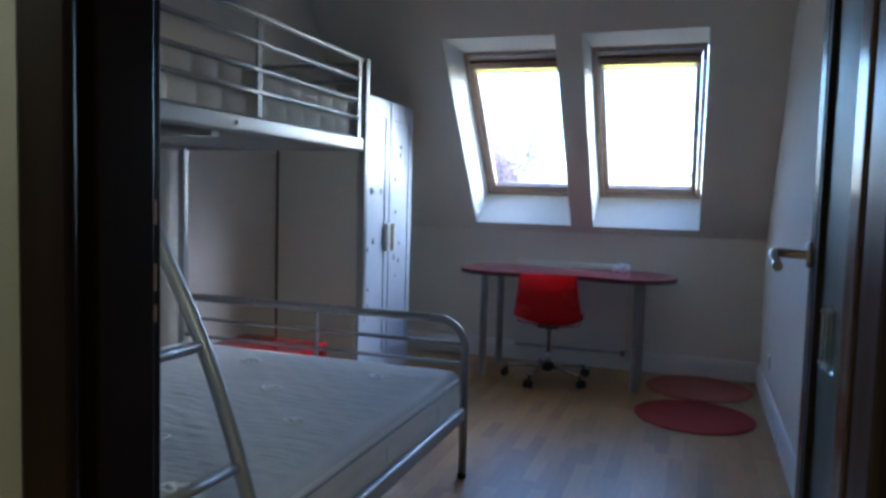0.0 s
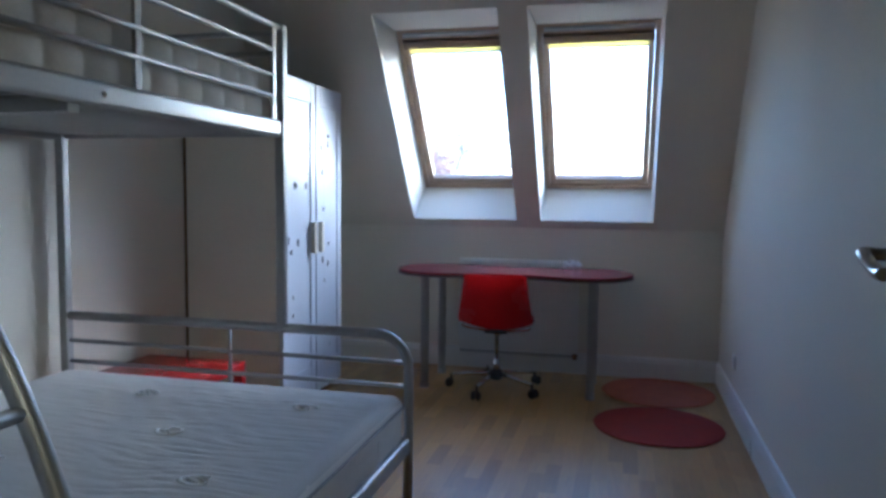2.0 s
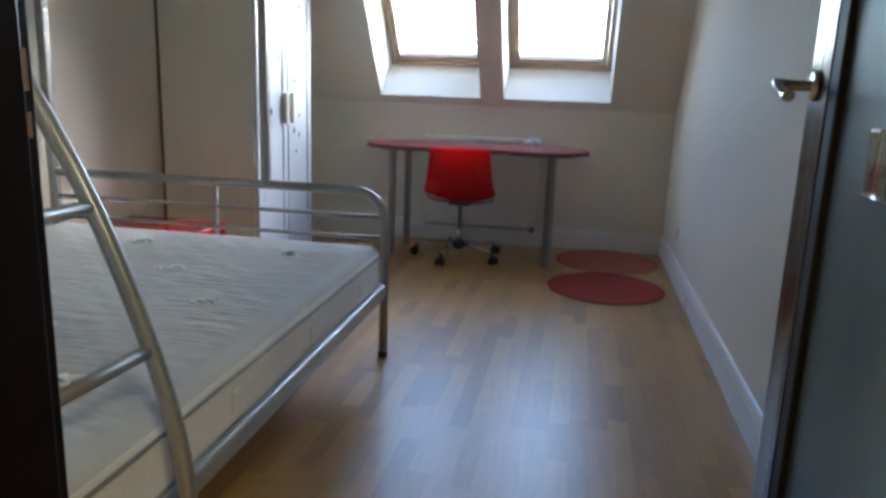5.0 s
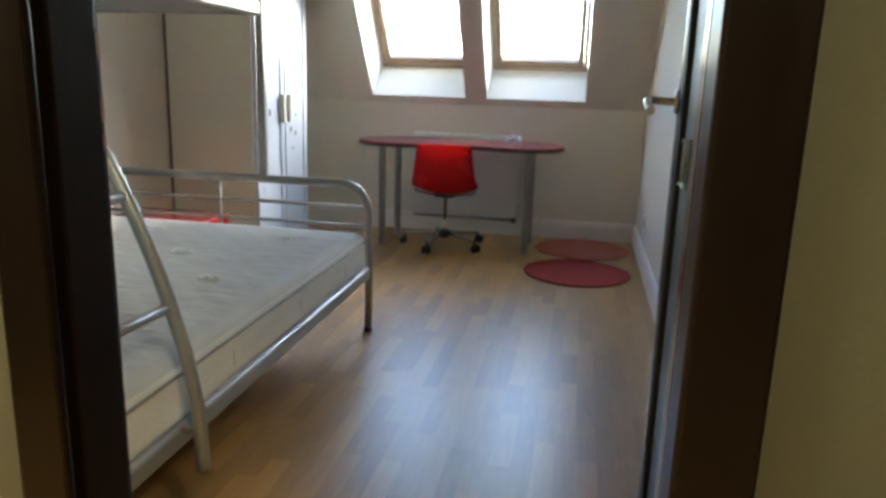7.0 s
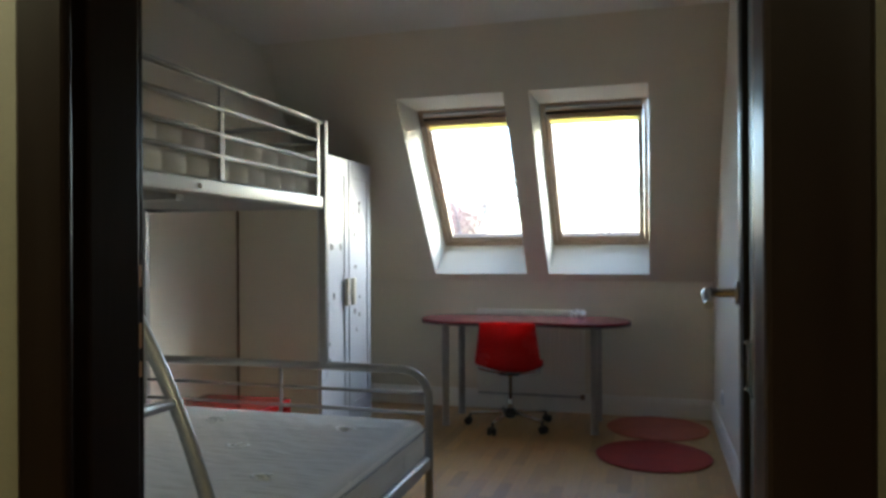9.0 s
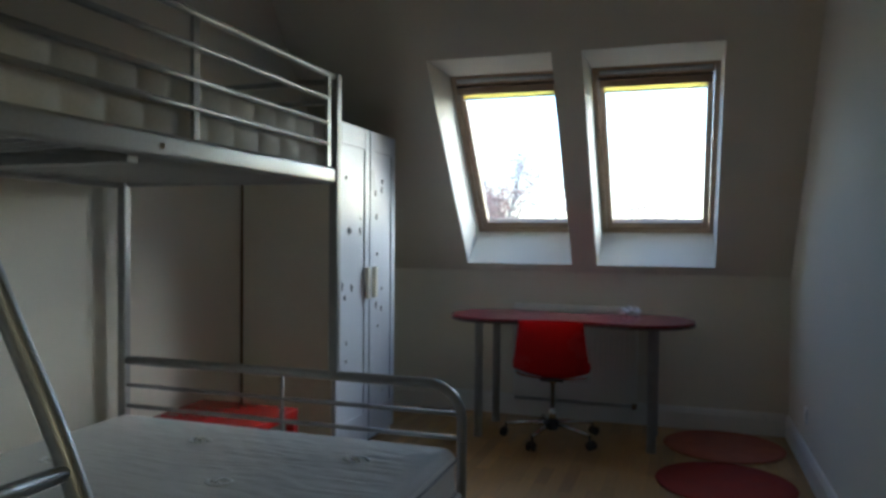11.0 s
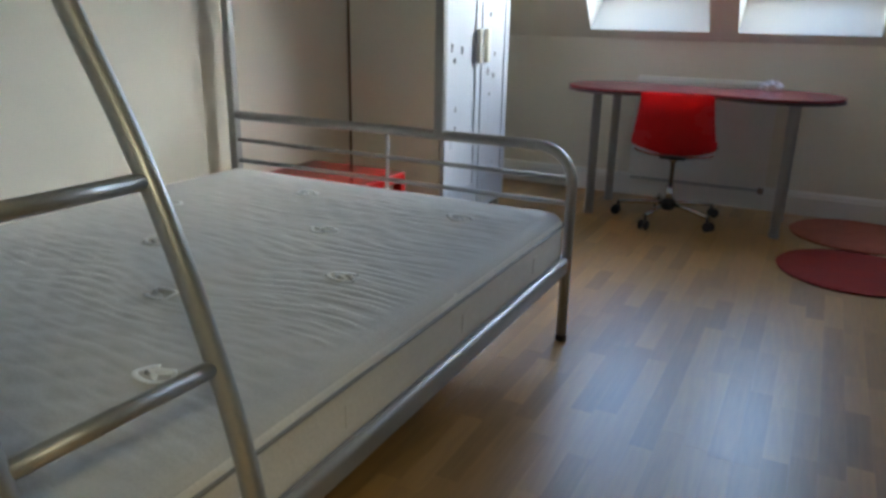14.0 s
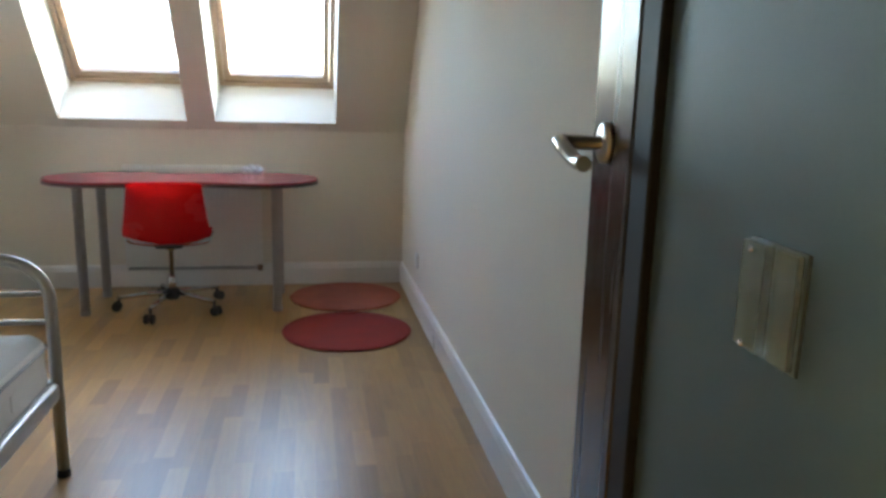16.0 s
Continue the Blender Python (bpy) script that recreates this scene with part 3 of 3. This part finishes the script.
part("side_panel", box(-2.166, WX, W0, W0 + 0.018, 0.0, WT, 0.001), cream_lam, robe, "cream laminate side panel")
part("side_panel", box(-2.166, WX, W1 - 0.018, W1, 0.0, WT, 0.001), cream_lam, robe, "cream laminate side panel")
part("top_panel", box(-2.164, WX - 0.001, W0 + 0.0185, W1 - 0.0185, WT - 0.02, WT - 0.001), white_lam, robe)
part("bottom_panel", box(-2.164, WX - 0.001, W0 + 0.0185, W1 - 0.0185, 0.06, 0.078), white_lam, robe)
part("back_panel", box(-2.166, -2.162, W0 + 0.0185, W1 - 0.0185, 0.0785, WT - 0.0205), cream_lam, robe)
# The open gap beside the wall, its shade drawn as a dark strip.
part("gap_shade_strip", box(WEST + 0.0005, -2.1665, W0 + 0.004, W0 + 0.016, 0.143, WT), gap_dark, robe, "dark brown strip standing for the shaded gap by the wall")
part("plinth", box(WX - 0.05, WX - 0.035, W0 + 0.0185, W1 - 0.0185, 0.0, 0.0595), gap_dark, robe, "dark recessed plinth")
random.seed(4)
for y0, y1, hy, marks in ((W0 + 0.003, 4.535, 4.492, ((4.245, 1.54), (4.274, 1.25), (4.30, 1.25), (4.2, 0.96), (4.23, 0.89), (4.317, 0.94), (4.253, 0.643), (4.253, 0.546), (4.43, 1.32), (4.42, 1.25))),
                          (4.549, W1 - 0.003, 4.592, ((4.727, 1.5), (4.735, 1.55), (4.65, 1.335), (4.667, 1.12), (4.736, 0.91), (4.65, 0.82), (4.727, 0.79), (4.676, 0.69), (4.63, 1.47)))):
    leaf = part("door", box(WX + 0.002, WX + 0.018, y0, y1, 0.05, WT - 0.004, 0.002), white_lam, robe, "white panelled wardrobe door")
    for a, b, c, d in ((y0 + 0.001, y0 + 0.06, 0.051, WT - 0.005), (y1 - 0.06, y1 - 0.001, 0.051, WT - 0.005),
                       (y0 + 0.0605, y1 - 0.0605, 0.051, 0.22), (y0 + 0.0605, y1 - 0.0605, WT - 0.12, WT - 0.005)):
        part("door_border", box(WX + 0.0185, WX + 0.025, a, b, c, d, 0.002, 2), white_lam, leaf)
    part("handle", box(WX + 0.0255, WX + 0.05, hy - 0.018, hy + 0.018, 0.87, 1.045, 0.006, 3), handle_cream, leaf, "cream plastic pull handle")
    for y, z in marks:
        n, r = random.randint(7, 11), random.uniform(0.012, 0.026)
        bm = bmesh.new()
        vs = [bm.verts.new((WX + 0.0188, y + r * random.uniform(0.35, 1.0) * math.cos(k * 2 * math.pi / n),
                            z + 1.3 * r * random.uniform(0.35, 1.0) * math.sin(k * 2 * math.pi / n))) for k in range(n)]
        face = bm.faces.new(vs)
        bmesh.ops.extrude_face_region(bm, geom=[face])
        for v in vs:
            v.co.x += 0.0006
        part("sticker", bm, ink, leaf, "small dark figure sticker")

# ---- low red table between bed and wardrobe ----
side_table = thing("side_table", (-1.93, 3.62, 0), "low square glossy red side table", "side table")
RX0, RX1, RY0, RY1, RZ = -2.155, -1.622, 3.30, 3.765, 0.408
part("tabletop", box(RX0, RX1, RY0, RY1, RZ - 0.045, RZ, 0.011, 4), table_red, side_table)
for x in (RX0 + 0.001, RX1 - 0.046):
    for y in (RY0 + 0.001, RY1 - 0.046):
        part("leg", box(x, x + 0.045, y, y + 0.045, 0, RZ - 0.0455, 0.002), table_red, side_table)

# ---- desk ----
desk = thing("desk", (-0.56, 5.21, 0), "kidney-shaped dark red desk on round grey legs", "desk")


def half_depth(u):
    a = abs(u)
    h = 0.315 - 0.085 * (0.5 + 0.5 * math.cos(math.pi * min(a, 0.42) / 0.42))
    return h * math.sqrt(max(0.0, 1 - (max(0, a - 0.40) / 0.34) ** 2))


us = [0.74 * math.sin(math.pi / 2 * k / 40) for k in range(-40, 41)]
outline = [(-0.561 + u, 5.205 - half_depth(u)) for u in us] + [(-0.561 + u, 5.205 + half_depth(u)) for u in us[::-1][1:-1]]
part("desktop", slab(outline, 0.712, 0.738, 0.004), desk_red, desk, "dark red lacquered kidney-shaped top")
inner = [(-0.561 + (x + 0.561) * 1.003, 5.205 + (y - 5.205) * 1.006) for x, y in outline]
part("edging", slab(inner, 0.710, 0.728), desk_edge, desk, "dark edge band")
for x, y in ((-1.08, 5.01), (-0.055, 5.01), (-1.065, 5.40), (-0.055, 5.40)):
    leg = part("leg", lathe([(0.016, 0.0), (0.0245, 0.004), (0.0245, 0.70), (0.045, 0.704), (0.045, 0.7095)], (x, y, 0), 20), leg_grey, desk)
    part("foot", lathe([(0.027, 0.0005), (0.027, 0.022), (0.0248, 0.026)], (x, y, 0), 18), leg_grey, leg)

scrap = bmesh.new()
bmesh.ops.create_icosphere(scrap, subdivisions=4, radius=1.0)
for v in scrap.verts:
    n = 1 + 0.55 * noise.noise(v.co * 2.3) + 0.3 * noise.noise(v.co * 5.1)
    v.co = Vector((v.co.x * 0.052 * n, v.co.y * 0.040 * n, max(-0.018, v.co.z * 0.035 * n))) + Vector((-0.205, 5.42, 0.7565))
part("crumpled_paper", scrap, paper, None, "crumpled white paper lying on the desk", category="paper")

# ---- swivel chair ----
chair = thing("desk_chair", (-0.635, 5.09, 0), "red plastic shell swivel chair on chrome castor base", "chair")
profile = spline([(4.862, 0.742, 0.376), (4.868, 0.66, 0.393), (4.876, 0.56, 0.420), (4.892, 0.47, 0.446), (4.93, 0.415, 0.440), (5.0, 0.396, 0.420),
                  (5.12, 0.396, 0.405), (5.22, 0.406, 0.39), (5.27, 0.398, 0.37)], 5)
shell = bmesh.new()
rows = []
for i, p in enumerate(profile):
    f = i / (len(profile) - 1)
    cup = 0.035 if f < 0.4 else 0.03
    row = []
    for k in range(17):
        s = k / 8 - 1
        y, z = p.x, p.y
        blend = max(0, min(1, (f - 0.3) / 0.25))
        y += cup * s * s * (1 - blend)
        z += 0.042 * s * s * blend - (0.012 * abs(s) ** 6 if i == 0 else 0)
        row.append(shell.verts.new((-0.62 + s * p.z / 2, y, z)))
    rows.append(row)
for a, b in zip(rows, rows[1:]):
    for k in range(16):
        shell.faces.new((a[k], a[k + 1], b[k + 1], b[k])).smooth = True
seat = part("seat_shell", shell, chair_red, chair, "glossy red one-piece seat shell")
thick = seat.modifiers.new("thickness", "SOLIDIFY")
thick.thickness, thick.offset = 0.007, 0
for s in (-1, 1):
    part("seat_frame", tube(spline([(-0.62 + s * 0.215, 4.955, 0.425), (-0.62 + s * 0.19, 4.99, 0.400), (-0.62 + s * 0.10, 5.03, 0.380), (-0.63, 5.06, 0.372)], 6), 0.007, 8), chrome, chair)
    part("seat_frame", tube(spline([(-0.62 + s * 0.20, 5.20, 0.425), (-0.62 + s * 0.18, 5.17, 0.400), (-0.62 + s * 0.10, 5.12, 0.380), (-0.63, 5.09, 0.372)], 6), 0.007, 8), chrome, chair)
part("seat_plate", box(-0.70, -0.56, 5.0, 5.14, 0.365, 0.38, 0.004), rubber, chair)
part("column", lathe([(0.013, 0.19), (0.013, 0.34), (0.024, 0.342), (0.024, 0.366)], (-0.635, 5.09, 0), 18), chrome, chair)
part("column_sleeve", lathe([(0.022, 0.085), (0.022, 0.19), (0.016, 0.196)], (-0.635, 5.09, 0), 18), chrome, chair)
part("hub", lathe([(0.03, 0.06), (0.037, 0.07), (0.037, 0.115), (0.024, 0.125)], (-0.635, 5.09, 0), 18), rubber, chair)
for k in range(5):
    a = radians(184 + 72 * k)
    c, s = math.cos(a), math.sin(a)
    at = lambda d, z: (-0.635 + d * c, 5.09 + d * s, z)
    part("base_leg", tube([at(0.03, 0.098), at(0.15, 0.092), at(0.285, 0.078)], [0.013, 0.012, 0.010], 10), chrome, chair)
    caster = part("caster", tube([at(0.285, 0.045), at(0.285, 0.085)], 0.008, 8), rubber, chair)
    for side in (-1, 1):
        o = Vector((-s * 0.011 * side, c * 0.011 * side, 0))
        p, q = Vector(at(0.297, 0.027)) + o, Vector(at(0.297, 0.027)) + o * 2.1
        part("wheel", tube([p, p * 0.9 + q * 0.1, p * 0.1 + q * 0.9, q], [0.022, 0.027, 0.027, 0.022], 16), rubber, caster)

# ---- rugs ----


def round_rug(x, y, r, mat, label, seed):
    bm = bmesh.new()
    rings = []
    for i, (rr, z) in enumerate(((0.0, 0.013), (0.25, 0.013), (0.5, 0.0125), (0.75, 0.013), (0.93, 0.0125), (0.985, 0.010), (1.0, 0.006), (0.99, 0.0015), (0.9, 0.001))):
        rings.append([bm.verts.new((x + r * max(rr, 0.01) * (1 + 0.006 * noise.noise((math.cos(a) * 2, math.sin(a) * 2, seed))) * math.cos(a),
                                    y + r * max(rr, 0.01) * math.sin(a),
                                    z + (0.002 * noise.noise((math.cos(a) * 3 * rr, math.sin(a) * 3 * rr, seed + 5)) if z > 0.009 else 0)))
                      for a in (2 * math.pi * k / 64 for k in range(64))])
    for p, q in zip(rings, rings[1:]):
        for k in range(64):
            bm.faces.new((p[k], p[(k + 1) % 64], q[(k + 1) % 64], q[k])).smooth = True
    bm.faces.new(rings[0])
    return part("round_rug", bm, mat, None, label, True, category="rug", group="round rugs by the desk")


round_rug(0.318, 4.583, 0.335, rug_red, "round dark red pile rug on the floor", 1)
round_rug(0.345, 5.272, 0.338, rug_orange, "round salmon pile rug in the corner", 2)

# ---- radiator, socket ----
rad = thing("radiator", (-0.6, 5.58, 0.14), "white panel radiator under the windows, behind desk", "radiator")
part("panel", box(-0.985, -0.165, 5.545, 5.565, 0.15, 0.760, 0.006, 2), radiator_white, rad)
for k in range(24):
    x = -0.962 + k * 0.0336
    part("rib", box(x - 0.008, x + 0.008, 5.5425, 5.546, 0.175, 0.735, 0.003, 2), radiator_white, rad)
part("top_grille", box(-0.985, -0.165, 5.5655, 5.625, 0.750, 0.771, 0.004, 2), radiator_white, rad)
for x in (-0.9, -0.3):
    part("bracket", box(x - 0.015, x + 0.015, 5.5655, NORTH, 0.25, 0.6, 0.003, 1), radiator_white, rad)
part("pipe", tube([(-0.98, 5.585, 0.125), (-0.18, 5.585, 0.125), (-0.18, 5.585, 0.16)], 0.009, 10), leg_grey, rad, "grey painted pipe")
part("valve", lathe([(0.014, 0), (0.018, 0.01), (0.018, 0.05), (0.010, 0.055)], (-0.185, 5.585, 0.105), 14), head_brown, rad, "dark valve")

socket = thing("wall_socket", (EAST, 4.95, 0.295), "white wall socket above the skirting board", "socket")
part("plate", box(EAST - 0.010, EAST, 4.91, 4.99, 0.255, 0.335, 0.004, 3), trim_white, socket)
part("insert", box(EAST - 0.014, EAST - 0.0105, 4.93, 4.97, 0.275, 0.315, 0.003, 2), trim_white, socket)

# ---- hall lamps, out of view ----
# Right: source of the warm glints. Left: added, unseen, brightens the left hall wall.
for x, y, glow in ((1.3, -0.35, lamp_glow), (-1.33, 0.45, lamp_glow_added)):
    lamp = thing("ceiling_lamp", (x, y, CEIL), "unseen warm dome lamp on the hall ceiling", "lamp", "hall lamps")
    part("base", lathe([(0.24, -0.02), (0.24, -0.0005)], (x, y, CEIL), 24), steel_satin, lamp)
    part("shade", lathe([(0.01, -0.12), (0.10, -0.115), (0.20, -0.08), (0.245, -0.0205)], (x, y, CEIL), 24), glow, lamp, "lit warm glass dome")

# ---- outside ----
setting("ground", slab([(-500, -500), (500, -500), (500, 600), (-500, 600)], -6.4, -6.0), grass, "dull lawn far below the windows")


def tree(x, y, h, leaf, seed, label, leaves):
    random.seed(seed)
    t = thing("tree", (x, y, -6), label, "tree", "trees outside")
    wood = bmesh.new()
    tips = []

    def limb(p, way, length, r, depth):
        q = p + way * length * 0.5 + Vector((random.uniform(-1, 1), random.uniform(-1, 1), 0)) * length * 0.06
        e = p + way * length
        tube([p, q, e], [r, r * 0.8, r * 0.55], 6, 1.0, wood)
        if depth == 0:
            tips.append((q + e) / 2)
            tips.append(e)
            return
        for k in range(random.randint(3, 4)):
            v = (way + Vector((random.uniform(-1, 1), random.uniform(-1, 1), random.uniform(-0.25, 0.75)))).normalized()
            limb(p + (e - p) * random.uniform(0.55, 1.0), v, length * random.uniform(0.5, 0.72), r * 0.5, depth - 1)

    limb(Vector((x, y, -6)), Vector((0.03, 0, 1)), h * 0.42, h * 0.012, 4)
    part("trunk", wood, bark, t, "bare grey-brown trunk and branches")
    crown = bmesh.new()
    for p in tips:
        for _ in range(leaves):
            c = p + Vector((random.gauss(0, 0.3), random.gauss(0, 0.3), random.gauss(0, 0.28)))
            a, b = Vector((random.gauss(0, 1), random.gauss(0, 1), random.gauss(0, 1))).normalized(), Vector((random.gauss(0, 1), random.gauss(0, 1), 1)).normalized()
            s = random.uniform(0.02, 0.048)
            crown.faces.new([crown.verts.new(c + a * s), crown.verts.new(c + b * s * 0.6), crown.verts.new(c - a * s), crown.verts.new(c - b * s * 0.6)])
    part("crown", crown, leaf, t, "sparse leaves in uneven clumps")


tree(-5.7, 26, 11.8, leaf_rust, 3, "tall tree with sparse rust-red autumn leaves", 90)
tree(-10.5, 30, 9.6, leaf_rust, 5, "tree with sparse rust-red autumn leaves", 14)
tree(0.2, 34, 12.4, leaf_grey, 8, "slender tree with thin grey-green leaves", 18)
tree(3.4, 38, 11.2, leaf_grey, 11, "slender tree with thin grey-green leaves", 14)

# ---- floor of oak strips ----
floor = thing("floor", (0, 2.5, 0), "glossy oak strip parquet floor", "floor", kind="structure")
part("subfloor", box(WEST - 0.1, EAST + 0.1, HALL, NORTH + 0.1, -0.12, -0.006), joint_dark, floor, "dark joints under the strips")
part("hall_floor", box(-1.65, 1.65, -1.55, HALL - 0.0005, -0.12, -0.006), joint_dark, floor)
random.seed(21)
STRIP, GAP = 0.0665, 0.0001
meshes = {}


def strip_mesh(n):
    """One strip n cm long with softened upper edges, shared by all alike."""
    if n not in meshes:
        bm = box(GAP / 2, STRIP - GAP / 2, GAP, n / 100 - GAP, -0.006, 0.0)
        bmesh.ops.bevel(bm, geom=[e for e in bm.edges if all(v.co.z > -0.001 for v in e.verts)], offset=0.0002, segments=1, affect="EDGES")
        meshes[n] = bpy.data.meshes.new("strip")
        bm.to_mesh(meshes[n])
        bm.free()
        meshes[n].materials.append(wood_floor)
    return meshes[n]


rest, hall = bmesh.new(), bmesh.new()


def lay(bm, x, y, n):
    me = strip_mesh(n).copy()
    me.transform(Matrix.Translation((x, y, 0)))
    bm.from_mesh(me)
    bpy.data.meshes.remove(me)


def row(y, end):
    """Strip ends along one row, staggered at random, in whole centimetres."""
    left, n = round((end - y) * 100), random.randint(10, 48)
    while left > 0:
        n = left if left - n < 10 else n
        yield y, n
        y, left, n = y + n / 100, left - n, random.choice((26, 32, 38, 44, 50))


count = 0
for i in range(int((EAST - WEST) / STRIP) + 1):
    x = WEST + i * STRIP
    for y, n in row(HALL, 5.65):
        if -0.75 < x < EAST - STRIP and y < 4.9 and count < 300:
            ob = new("floor_strip", strip_mesh(n))
            ob.parent = floor
            ob.location = (x, y - 2.5, 0)
            count += 1
        else:
            lay(rest, x, y, n)
part("more_floor_strips", rest, wood_floor, floor, "oak strips further off", kind="stuff")
for i in range(48):
    for y, n in row(-1.50, HALL):
        lay(hall, -1.6 + i * STRIP, y, n)
part("hall_floor_strips", hall, wood_floor, floor, "oak strips of the hall", kind="stuff")
